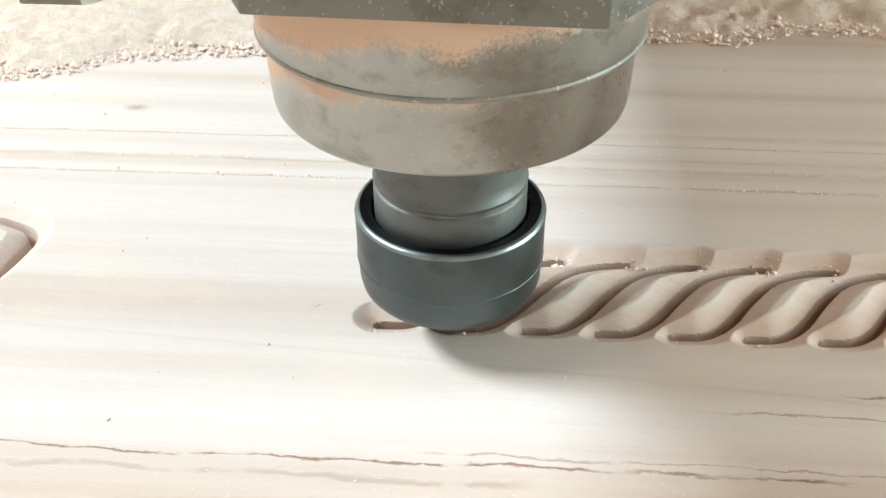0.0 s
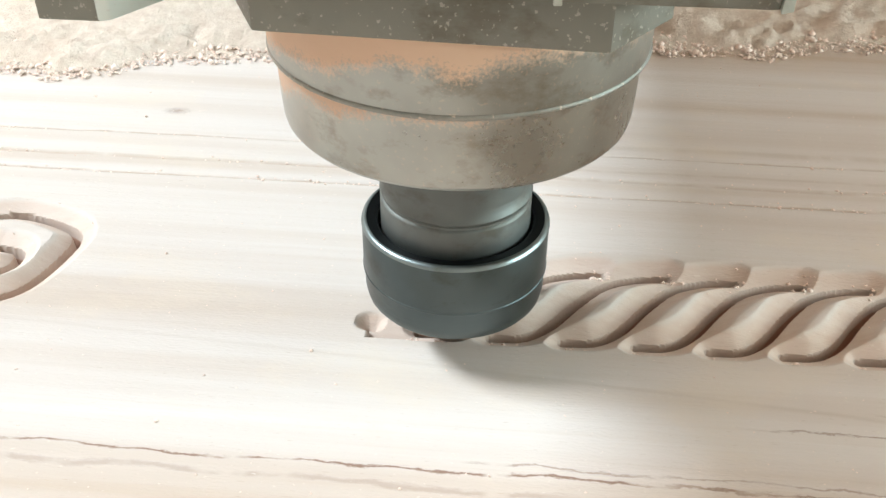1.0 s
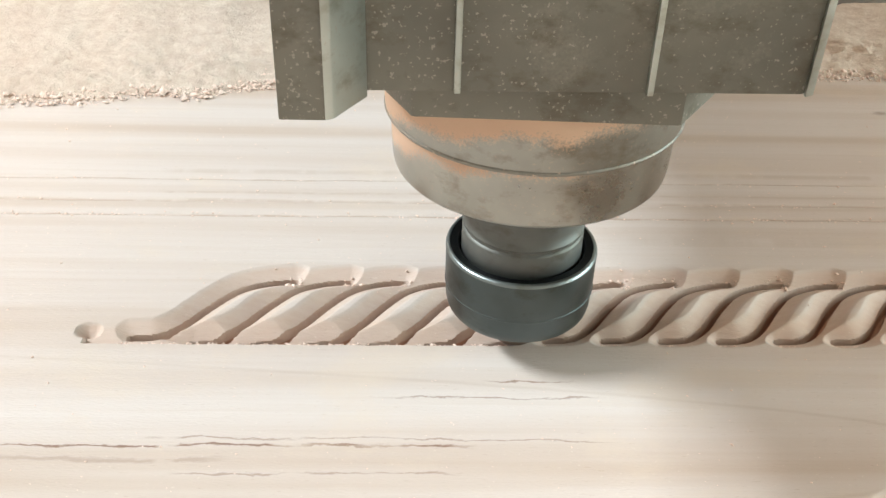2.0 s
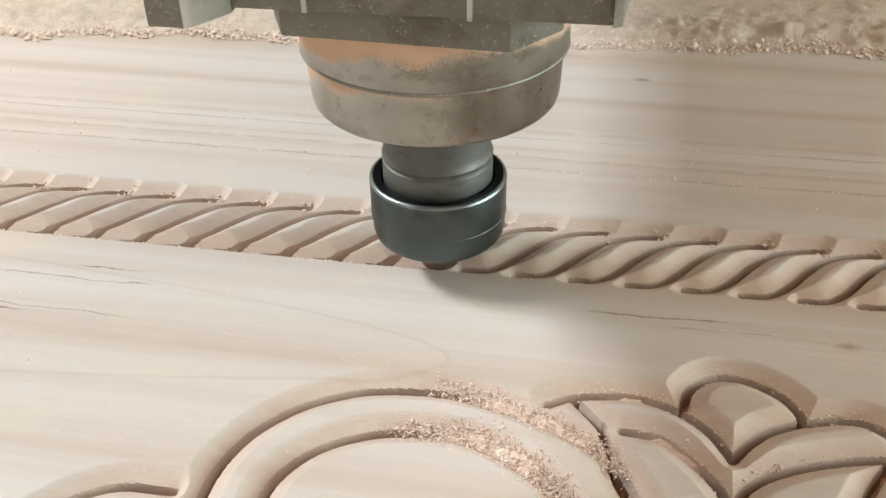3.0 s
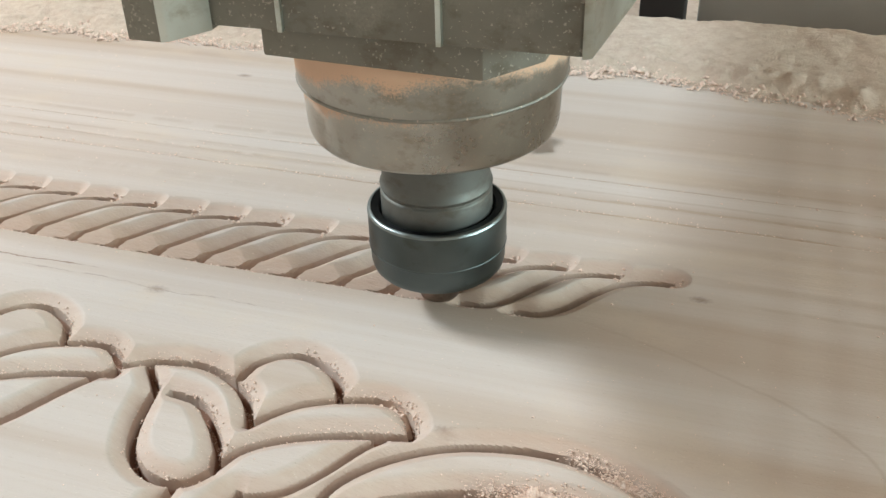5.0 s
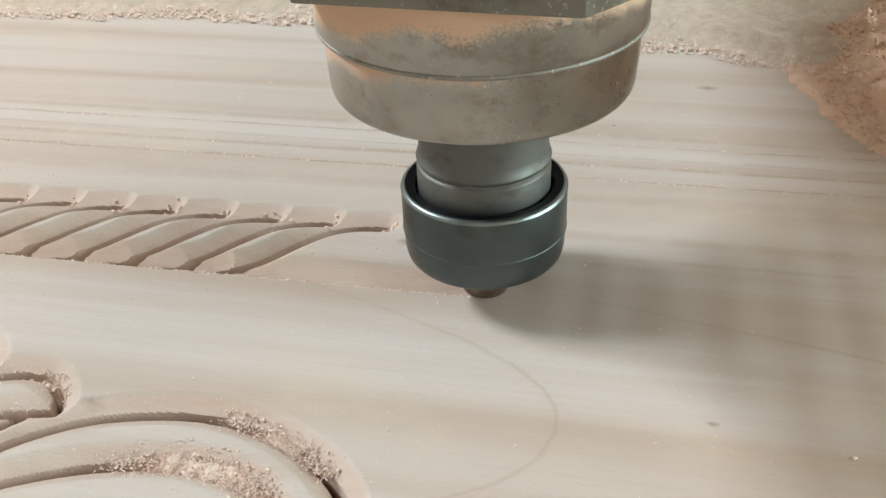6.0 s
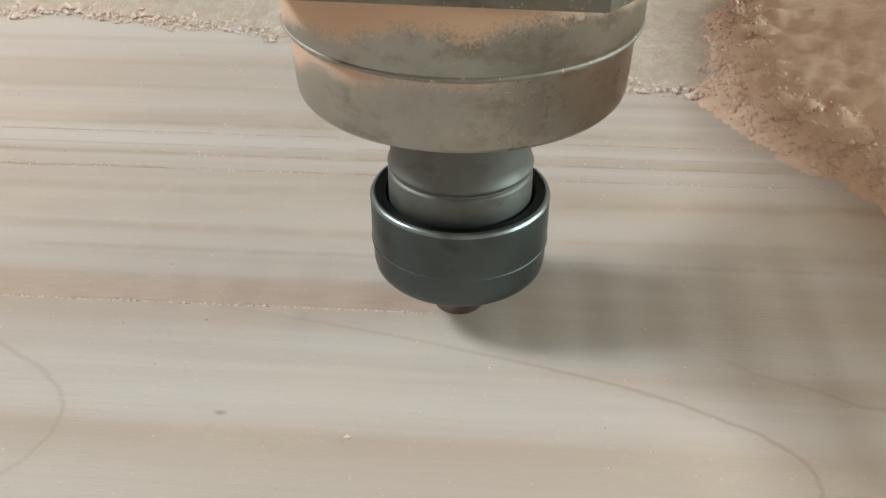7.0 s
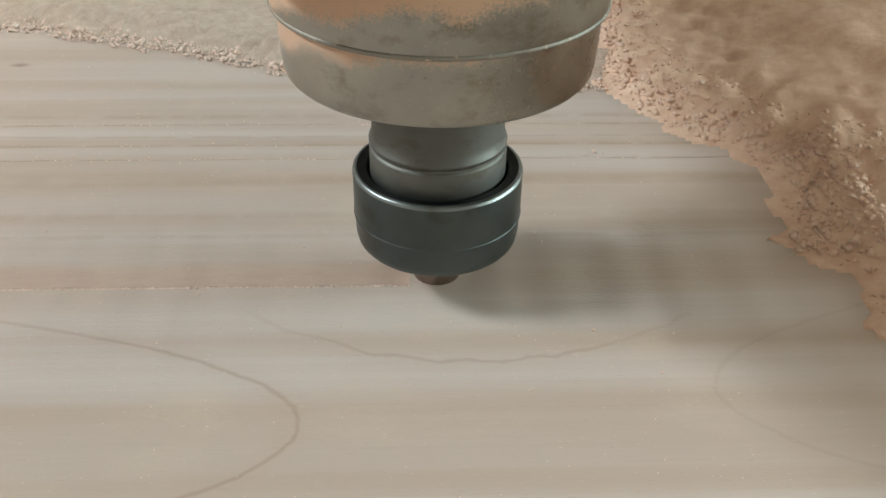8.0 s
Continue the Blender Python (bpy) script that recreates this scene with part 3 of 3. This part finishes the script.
# ---- the router spindle; its space has the cutter's axis at x = y = 0 and the panel's top at z = 0 ----
def make_spindle():
    root = tagged(new("router_spindle"), "dust-covered grey router spindle with a black collet nut cutting the panel", "router spindle")
    root.empty_display_size = 0.05
    smooth(part("cutter_bit", lathe([(0, -0.0074), (0.0010, -0.0064), (0.0040, -0.0034), (0.0073, 0.0001), (0.0075, 0.0040), (0.0060, 0.0062), (0.0060, 0.0165), (0, 0.0165)], 48), CARBIDE, root, "coppery rounding-over cutter with a fine point"))
    nut = smooth(part("collet_nut", lathe([(0.0085, 0.0160), (0.0095, 0.0148), (0.0220, 0.0146), (0.0233, 0.0150), (0.0242, 0.0162), (0.0247, 0.0186), (0.0248, 0.0236), (0.0250, 0.0244), (0.0251, 0.0250), (0.0251, 0.0381), (0.0249, 0.0386), (0.0244, 0.0391), (0.0238, 0.0392)]), NUT_STEEL, root, "blackened steel collet nut"), 28)
    # brighter steel ring that paints in the highlight along the nut's rim
    smooth(part("rim", lathe([(0.0251, 0.0380), (0.02525, 0.0381), (0.0250, 0.0388), (0.0245, 0.0393), (0.0239, 0.03935), (0.0238, 0.0391)]), RIM_STEEL, nut, "worn steel rim with the edge highlight in its brighter colour"), 50)
    smooth(part("seam", lathe([(0.0250, 0.0241), (0.0252, 0.0243), (0.02525, 0.0246), (0.0252, 0.0249), (0.0250, 0.0251)]), SEAM_STEEL, nut, "thin raised line round the nut, slightly paler"), 50)
    smooth(part("nut_face", lathe([(0.0238, 0.03921), (0.0214, 0.0390), (0.0209, 0.0386), (0.0206, 0.0352), (0.0190, 0.0350)]), NUT_FACE, nut, "black recessed top face"), 28)
    smooth(part("shaft", lathe([(0, 0.0340), (0.0198, 0.0342), (0.0200, 0.0352), (0.0200, 0.0458), (0.0198, 0.0463), (0.0194, 0.0467), (0.0193, 0.0473), (0.0196, 0.0478), (0.0200, 0.0481), (0.0201, 0.0487), (0.0199, 0.0493), (0.0195, 0.0500), (0.0192, 0.0520), (0.0190, 0.0600), (0.0189, 0.0760), (0, 0.0760)]), SHAFT_STEEL, root, "ground steel shaft with a turned groove"), 24)
    cap = smooth(part("front_cap", lathe([(0.0193, 0.0760), (0.0200, 0.0728), (0.0404, 0.0717), (0.0414, 0.0719), (0.0421, 0.0728), (0.0425, 0.0745), (0.0428, 0.0790), (0.0432, 0.0890), (0.0433, 0.0902)], 160), CAST, root, "stained cast aluminium front cap ring"), 24)
    smooth(part("cap_shoulder", lathe([(0.0433, 0.0902), (0.0442, 0.0902), (0.0446, 0.0905), (0.0448, 0.0912), (0.0449, 0.0935), (0.0453, 0.1075), (0.0380, 0.1085), (0.0, 0.1085)], 160), CAP_DUSTY, cap, "aluminium shoulder thick with orange dust"), 24)
    smooth(part("ledge", lathe([(0.0436, 0.0900), (0.0444, 0.09005), (0.0449, 0.0904), (0.04515, 0.0909), (0.0450, 0.0914), (0.0447, 0.0916)], 160), LEDGE, cap, "rubbed edge with a line of pale dust"), 50)
    plate = part("clamp_plate", prism([(-0.0366, -0.0452), (0.0313, -0.0485), (0.0445, -0.0300), (0.0460, 0.0300), (-0.0460, 0.0300), (-0.0440, -0.0300)], 0.1075, 0.1185, 0.0008), BLOCK_GREY, root, "dark dusty clamp plate")
    smooth(plate, 30)
    # housing block with ribs, front face just behind the flange
    body = smooth(part("housing", prism([(-0.0480, -0.0530), (0.0585, -0.0520), (0.0605, -0.0500), (0.0650, 0.0110), (0.0600, 0.0500), (-0.0640, 0.0500), (-0.0640, -0.0530)], 0.1182, 0.44, 0.0010), BLOCK_GREY, root, "grey dust-specked spindle housing"), 30)
    # housing side facing the east window, lightened by colour for its daylight
    smooth(part("housing_edge", prism([(0.0588, -0.0530), (0.0613, -0.0516), (0.0662, 0.0120), (0.0635, 0.0120)], 0.1180, 0.4395, 0.0004), EDGE_GREY, body, "pale machined edge, its daylight put into the colour"), 30)
    for x in (-0.0257, 0.0207):
        part("rib", box(x - 0.0008, x + 0.0008, -0.0542, -0.0522, 0.1184, 0.4395, 0.0003), EDGE_GREY, body, "thin pale rib")
    flange = smooth(part("flange", prism([(-0.0668, -0.0663), (-0.0560, -0.0663), (-0.0546, -0.0655), (-0.0475, -0.0535), (-0.0475, -0.0440), (-0.0668, -0.0440)], 0.1170, 0.43, 0.0006), BLOCK_GREY, root, "protruding grey flange"), 30)
    # same lightened colour for the daylight on the flange's right side
    smooth(part("flange_edge", prism([(-0.0562, -0.0668), (-0.0542, -0.0658), (-0.0470, -0.0538), (-0.0480, -0.0534)], 0.1172, 0.4295, 0.0004), EDGE_GREY, flange, "pale machined flange side, its daylight put into the colour"), 30)
    boot = smooth(part("hose_boot", lathe([(0, 0.126), (0.0035, 0.127), (0.0050, 0.136), (0.0085, 0.150), (0.0095, 0.165), (0.0095, 0.30), (0, 0.30)], 32), DARK_RUBBER, root, "dark rubber hose boot beside the housing"), 30)
    boot.location = (0.079, 0.030, 0)
    smooth(part("carriage", box(-0.065, 0.085, 0.052, 0.30, 0.17, 0.90, 0.004), BLOCK_GREY, root, "grey carriage box that carries the spindle"), 30)
    return root


spindle = make_spindle()


def make_gantry():
    """The bridge across the table that carries the spindle; its space follows the spindle's x."""
    root = tagged(new("machine_gantry"), "grey painted gantry bridge across the machine table", "gantry")
    smooth(part("beam", box(GANTRY_X, GANTRY_X + 0.14, -0.72, 0.92, 0.24, 0.62, 0.006), GREY_PAINT, root), 30)
    for y in (-0.72, 0.80):
        smooth(part("post", box(GANTRY_X + 0.01, GANTRY_X + 0.13, y, y + 0.12, -0.0298, 0.24, 0.004), GREY_PAINT, root), 30)
    for y in (0.34, 0.52):
        smooth(part("guide_rail", box(GANTRY_X + 0.1402, GANTRY_X + 0.155, -0.60, 0.80, y, y + 0.025, 0.002), EDGE_GREY, root, "pale ground guide rail"), 30)
    return root


gantry = make_gantry()


# ---- sawdust ----
def bank_edge(x):
    """How far back the swept part of the panel reaches."""
    return np.interp(x, (-0.9, -0.16, -0.08, 0.12, 0.3, 0.5, 0.6, 0.72, 0.85, 1.0, 1.3), (0.13, 0.160, 0.188, 0.212, 0.228, 0.238, 0.236, 0.212, 0.165, 0.15, 0.14)) + 0.006 * value_noise(x / 0.03, x * 0, 31) + 0.003 * value_noise(x / 0.009, x * 0, 32)


def sawdust_bank():
    xs = np.arange(-0.44, 1.6, 0.0022)
    ys = np.arange(0.10, 0.62, 0.0022)
    gx, gy = np.meshgrid(xs, ys)
    inward = gy - bank_edge(gx)
    rise = np.clip(inward / 0.026, 0, 1)
    rise = rise * rise * (3 - 2 * rise)
    lumps = layered(gx, gy, 0.016, 5, 41, 0.62)
    left = np.clip((0.36 - gx) / 0.3, 0, 1)
    near = np.exp(-((inward / 0.035) ** 2))
    z = rise * (0.0030 + (0.0007 + 0.0022 * near) * lumps + (0.0005 + 0.0018 * near) * np.abs(layered(gx, gy, 0.006, 3, 44)))
    z = z + left * np.clip((inward - 0.03) / 0.12, 0, 1) ** 1.3 * (0.026 + 0.006 * layered(gx, gy, 0.07, 4, 47))
    # towards the panel's back edge the heap on the right falls off the panel
    back = np.interp(gx, (-0.44, 0.12, 0.18, 0.32, 0.38), (0.42, 0.42, 0.290, 0.295, 0.338))
    fall = np.clip((gy - back - 0.004 * value_noise(gx / 0.02, gx * 0, 51)) / 0.02, 0, 1) 
    z = np.where(inward < 0, -0.004, z) - 0.03 * fall
    ob = grid_mesh("sawdust_bank", xs, ys, z, DUST, sharp=0)
    return tagged(ob, "bank of pale crumbly sawdust along the back of the panel", "sawdust", "", "stuff")


sawdust_bank()


def sawdust_drift():
    """A heap ahead of the cutter that an air jet drives along the panel; its space follows the spindle's x."""
    xs = np.arange(0.03, 0.62, 0.0024)
    ys = np.arange(-0.30, 0.33, 0.0024)
    gx, gy = np.meshgrid(xs, ys)
    front = np.interp(gy, (-0.30, -0.08, -0.03, 0.02, 0.06, 0.08, 0.10, 0.14, 0.17, 0.22, 0.33), (0.30, 0.165, 0.134, 0.120, 0.124, 0.122, 0.098, 0.070, 0.062, 0.070, 0.120))
    front = front + 0.007 * value_noise(gy / 0.022, gx * 0, 61) + 0.005 * value_noise(gy / 0.008, gx / 0.02, 62)
    inward = gx - front
    rise = np.clip((inward + 0.002) / 0.036, 0, 1) ** 1.3
    rise = rise * rise * (3 - 2 * rise)
    far = np.exp(-((inward / 0.05) ** 2)) * 0.85 + 0.15
    z = rise * (0.0075 + far * ( 0.0034 * layered(gx, gy, 0.012, 4, 63, 0.6) + 0.0038 * np.abs(layered(gx, gy, 0.010, 3, 66))))
    z = z + np.clip((inward - 0.02) / 0.2, 0, 1) * (0.035 + 0.007 * layered(gx, gy, 0.06, 3, 68))
    z = np.where(inward < 0, -0.004, np.maximum(z, 0.0004))
    ob = grid_mesh("sawdust_drift", xs, ys, z, RED_DUST, sharp=0)
    return tagged(ob, "reddish drift of sawdust blown ahead of the cutter", "sawdust", "", "stuff")


drift = sawdust_drift()


def crumbs(name, label, spots, material, parent=None):
    """Many small puffs and splinters of wood in one mesh: spots are (x, y, z, size)."""
    rng = np.random.default_rng(7)
    spots = np.array(spots, float)
    k = len(spots)
    shape = np.array([(1, 0, 0), (0, 1, 0), (-1, 0, 0), (0, -1, 0), (0, 0, 0.8), (0, 0, -0.6)])
    v = shape[None] * rng.uniform(0.45, 1.5, (k, 6, 1)) * rng.uniform(0.6, 1.5, (k, 1, 3))
    a = rng.uniform(0, 2 * math.pi, k)
    x, y = v[..., 0].copy(), v[..., 1].copy()
    v[..., 0], v[..., 1] = x * np.cos(a)[:, None] - y * np.sin(a)[:, None], x * np.sin(a)[:, None] + y * np.cos(a)[:, None]
    v = v * spots[:, None, 3:4] + spots[:, None, :3]
    v[..., 2] += 0.35 * spots[:, None, 3]
    tri = np.array([(0, 1, 4), (1, 2, 4), (2, 3, 4), (3, 0, 4), (1, 0, 5), (2, 1, 5), (3, 2, 5), (0, 3, 5)])
    faces = (tri[None] + 6 * np.arange(k)[:, None, None]).reshape(-1, 3)
    me = bpy.data.meshes.new(name)
    me.from_pydata(v.reshape(-1, 3).tolist(), [], faces.tolist())
    for poly in me.polygons:
        poly.use_smooth = True
    me.materials.append(material)
    ob = new(name, me)
    if parent is not None:
        ob.parent = parent
        return tagged(ob, label, "", "", "stuff")
    return tagged(ob, label, "sawdust", "", "stuff")


def packed_dust(runs):
    """Lumpy ribbons of sawdust that fill stretches of the grooves, in one mesh: run, start, end (parts of its length), half width, fill height."""
    co, faces = [], []
    for k, (run, a, b, wide, fill) in enumerate(runs):
        line = curve(run, 24)
        line = line[int(a * (len(line) - 1)):int(b * (len(line) - 1))]
        side = np.gradient(line, axis=0)
        side = np.stack([-side[:, 1], side[:, 0]], 1) / np.maximum(np.hypot(*side.T), 1e-9)[:, None]
        across = np.linspace(-1, 1, 15)
        p = line[:, None] + side[:, None] * across[None, :, None] * wide
        ends = np.clip(np.minimum(np.arange(len(line)), np.arange(len(line))[::-1]) / 14.0, 0, 1)[:, None]
        lumps = layered(p[..., 0], p[..., 1], 0.0030, 3, 80 + k)
        z = np.where(np.abs(across)[None] > 0.95, -0.0075, fill - 0.0001 + 0.0009 * lumps - 0.0022 * np.abs(across[None]) ** 2) - 0.006 * (1 - ends)
        first = len(co)
        co.extend(np.dstack([p, z]).reshape(-1, 3).tolist())
        w = len(across)
        faces.extend((first + i * w + j, first + i * w + j + 1, first + (i + 1) * w + j + 1, first + (i + 1) * w + j) for i in range(len(line) - 1) for j in range(w - 1))
    me = bpy.data.meshes.new("packed_sawdust")
    me.from_pydata(co, [], faces)
    for poly in me.polygons:
        poly.use_smooth = True
    me.materials.append(PACKED)
    return tagged(new("packed_sawdust", me), "pinkish sawdust packed into the carved grooves", "sawdust", "", "stuff")


def height_at(x, y):
    i, j = np.searchsorted(XS, x), np.searchsorted(YS, y)
    return panel_z[np.clip(j, 0, len(YS) - 1), np.clip(i, 0, len(XS) - 1)]


def scattered_crumbs():
    rng = np.random.default_rng(3)
    spots = []
    # thin scatter
    for x, y, s in zip(rng.uniform(-0.2, 1.0, 3600), rng.uniform(-0.16, 0.2, 3600), rng.gamma(1.6, 0.00008, 3600)):
        spots.append((x, y, height_at(x, y), s + 0.0001))
    # along the shelves and the back bank
    for y, n in ((0.1115, 200), (0.0945, 120), (0.0830, 420)):
        for x in rng.uniform(-0.25, 1.0, n):
            yy = y + rng.normal(0, 0.0011)
            spots.append((x, yy, height_at(x, yy), rng.uniform(0.0002, 0.0006)))
    for x in rng.uniform(-0.3, 1.0, 9000):
        yy = float(bank_edge(np.array(x))) + abs(rng.normal(0, 0.016)) - 0.006
        spots.append((x, yy, 0.0005, rng.gamma(1.8, 0.00026) + 0.0002))
    # ragged lip of the milled border line and of the rope's top notches
    for x in np.concatenate([rng.uniform(0.01, 0.97, 1500), rng.uniform(0.55, 0.97, 1800)]):
        yy = rng.uniform(0.0006, 0.0022)
        spots.append((x, yy, max(height_at(x, yy), -0.0016), rng.uniform(0.00025, 0.0007)))
    for k in range(STROKES):
        for _ in range(14):
            x, yy = (FIRST + k * PITCH + 54 + rng.normal(0, 2.2)) * MM, (40.5 + rng.normal(0, 2.0)) * MM
            spots.append((x, yy, height_at(x, yy), rng.uniform(0.0003, 0.0009)))
    # packed dust in some of the scrolls
    for run, a, b, n, wide in ((SCROLLS[0], 0.48, 0.80, 2300, 0.0026), (SCROLLS[1], 0.40, 0.82, 3500, 0.0030), (SCROLLS[9], 0.50, 0.70, 1000, 0.0020), (SCROLLS[10], 0.30, 0.75, 2100, 0.0028)):
        line = curve(run)
        for u in rng.uniform(a, b, n):
            p = line[int(u * (len(line) - 1))] + rng.normal(0, wide, 2)
            spots.append((*p, max(height_at(*p), -0.0021 + rng.normal(0, 0.0004)), rng.gamma(2.0, 0.000065) + 0.00013))
    for shift in (0.0, -0.1096):
        for run, n in ((BLOSSOM[2], 500), (BLOSSOM[4], 260), (BLOSSOM[6], 420), (BLOSSOM[1], 300), (BLOSSOM[0], 260), (BLOSSOM[7], 300)):
            line = curve(run)
            for u in rng.beta(2.2, 1.4, n):
                p = line[int(u * (len(line) - 1))] + rng.normal(0, 0.0017, 2) + (shift, 0)
                spots.append((*p, height_at(*p), rng.gamma(2.2, 0.00007) + 0.00012))
    return spots


def drift_crumbs():
    rng = np.random.default_rng(11)
    me = drift.data
    co = np.empty(len(me.vertices) * 3)
    me.vertices.foreach_get("co", co)
    co = co.reshape(-1, 3)
    rim = np.interp(co[:, 1], (-0.30, -0.08, -0.03, 0.02, 0.06, 0.08, 0.10, 0.14, 0.17, 0.22, 0.33), (0.30, 0.165, 0.134, 0.120, 0.124, 0.122, 0.098, 0.070, 0.062, 0.070, 0.120))
    edge = co[(co[:, 2] > 0.0008) & (co[:, 0] < rim + 0.045)]
    pick = edge[rng.integers(0, len(edge), 6000)]
    fine = [(x + rng.normal(0, 0.002), y + rng.normal(0, 0.002), z - 0.0004, s) for (x, y, z), s in zip(pick, rng.gamma(2.0, 0.00019, len(pick)) + 0.00024)]
    lip = co[(co[:, 2] > 0.0010) & (co[:, 0] < rim + 0.028)]
    pick = lip[rng.integers(0, len(lip), 2600)]
    return fine + [(x, y, z - 0.4 * s, s) for (x, y, z), s in zip(pick, rng.uniform(0.0006, 0.0019, len(pick)))]


crumbs("drift_crumbs", "loose reddish wood crumbs", drift_crumbs(), RED_CRUMB, drift)
packed_dust([
    (SCROLLS[0], 0.52, 0.76, 0.0042, -0.0022), (SCROLLS[1], 0.44, 0.74, 0.0050, -0.0016), (SCROLLS[9], 0.52, 0.66, 0.0034, -0.0030), (SCROLLS[10], 0.32, 0.70, 0.0046, -0.0018),
    ([(x - 109.6, y) for x, y in BLOSSOM[2]], 0.35, 0.62, 0.0026, -0.0046), ([(x - 109.6, y) for x, y in BLOSSOM[1]], 0.05, 0.75, 0.0028, -0.0044), (BLOSSOM[6], 0.35, 0.80, 0.0026, -0.0046),
])
crumbs("wood_crumbs", "pale crumbs and fluff of sawdust scattered on the panel", scattered_crumbs(), CRUMB)


# ---- things behind the panel ----
tagged(smooth(part("wood_offcut", box(0.082, 0.164, 0.272, 0.304, 0.014, 0.034, 0.002), WOOD), 30), "pale wooden offcut lying on the sawdust", "offcut")
tagged(smooth(part("machine_cover", box(-0.1, 0.318, 0.350, 0.40, -0.0295, 0.16, 0.003), SLATE), 30), "slate blue machine cover behind the sawdust", "machine cover")
tagged(smooth(part("rubber_post", box(0.555, 0.585, 0.362, 0.385, -0.0295, 0.16, 0.003), DARK_RUBBER), 30), "black rubber post behind the panel", "post")
tagged(smooth(part("guard_strip", box(0.465, 0.518, 0.40, 0.41, -0.0295, 0.14, 0.002), GREY_PAINT), 30), "grey blue guard strip behind the panel", "guard")
for x0, x1 in ((0.362, 0.460), (0.592, 1.9)):
    rail = tagged(smooth(part("side_rail", box(x0, x1, 0.385, 0.62, -0.0295, 0.035, 0.004), PALE_GREY), 30), "pale dusty metal rail behind the panel", "rail", "rails")
    smooth(part("rail_lip", box(x0 + 0.004, x1 - 0.004, 0.5, 0.56, 0.0352, 0.05, 0.003), PALE_GREY, rail, "raised dusty lip"), 30)
tagged(smooth(part("dark_post", box(0.332, 0.357, 0.37, 0.40, -0.0295, 0.12, 0.003), DARK_RUBBER), 30), "black rubber post behind the panel", "post")


# ---- what moves ----
def motions():
    walk(spindle, [(t, pose(x, y, z)) for t, x, y, z in SPINDLE])
    walk(gantry, [(t, pose(x, 0, 0)) for t, x, y, z in SPINDLE])
    rest = 0.700
    walk(drift, [(0.0, pose(rest, 0, 0)), (5.9, pose(rest, 0, 0))] + [(t, pose(x + 0.021 * (8.0 - t), 0, 0)) for t, x, y, z in SPINDLE if t > 6])
    rng = random.Random(5)
    times, places = [row[0] for row in SPINDLE if row[0] > 0.6], [row[1] for row in SPINDLE if row[0] > 0.6]
    for ob, x in slivers:
        here = pose(0, 0, 0)
        if x > places[-1] - 0.006:
            continue
        t = max(0.75, float(np.interp(x + 0.001, places, times)))

        def thrown(px, py, pz, rx, rz):
            return pose(px, py, pz, rx, 0, rz) @ pose(-x, -0.0075, 0.004)
        land = thrown(x + 0.012, 0.275 + rng.uniform(0, 0.03), -0.006, 40, 25)
        quick = min(1.0, (7.99 - t) / 0.1)
        rows = [(0.0, here), (t, here), (t + 0.034 * quick, thrown(x + 0.002, 0.045, 0.009, 20, 10)), (t + 0.067 * quick, thrown(x + 0.004, 0.14, 0.012, 30, 20))]
        walk(ob, rows + [(t + 0.10 * quick, land), (8.0, land)])


motions()
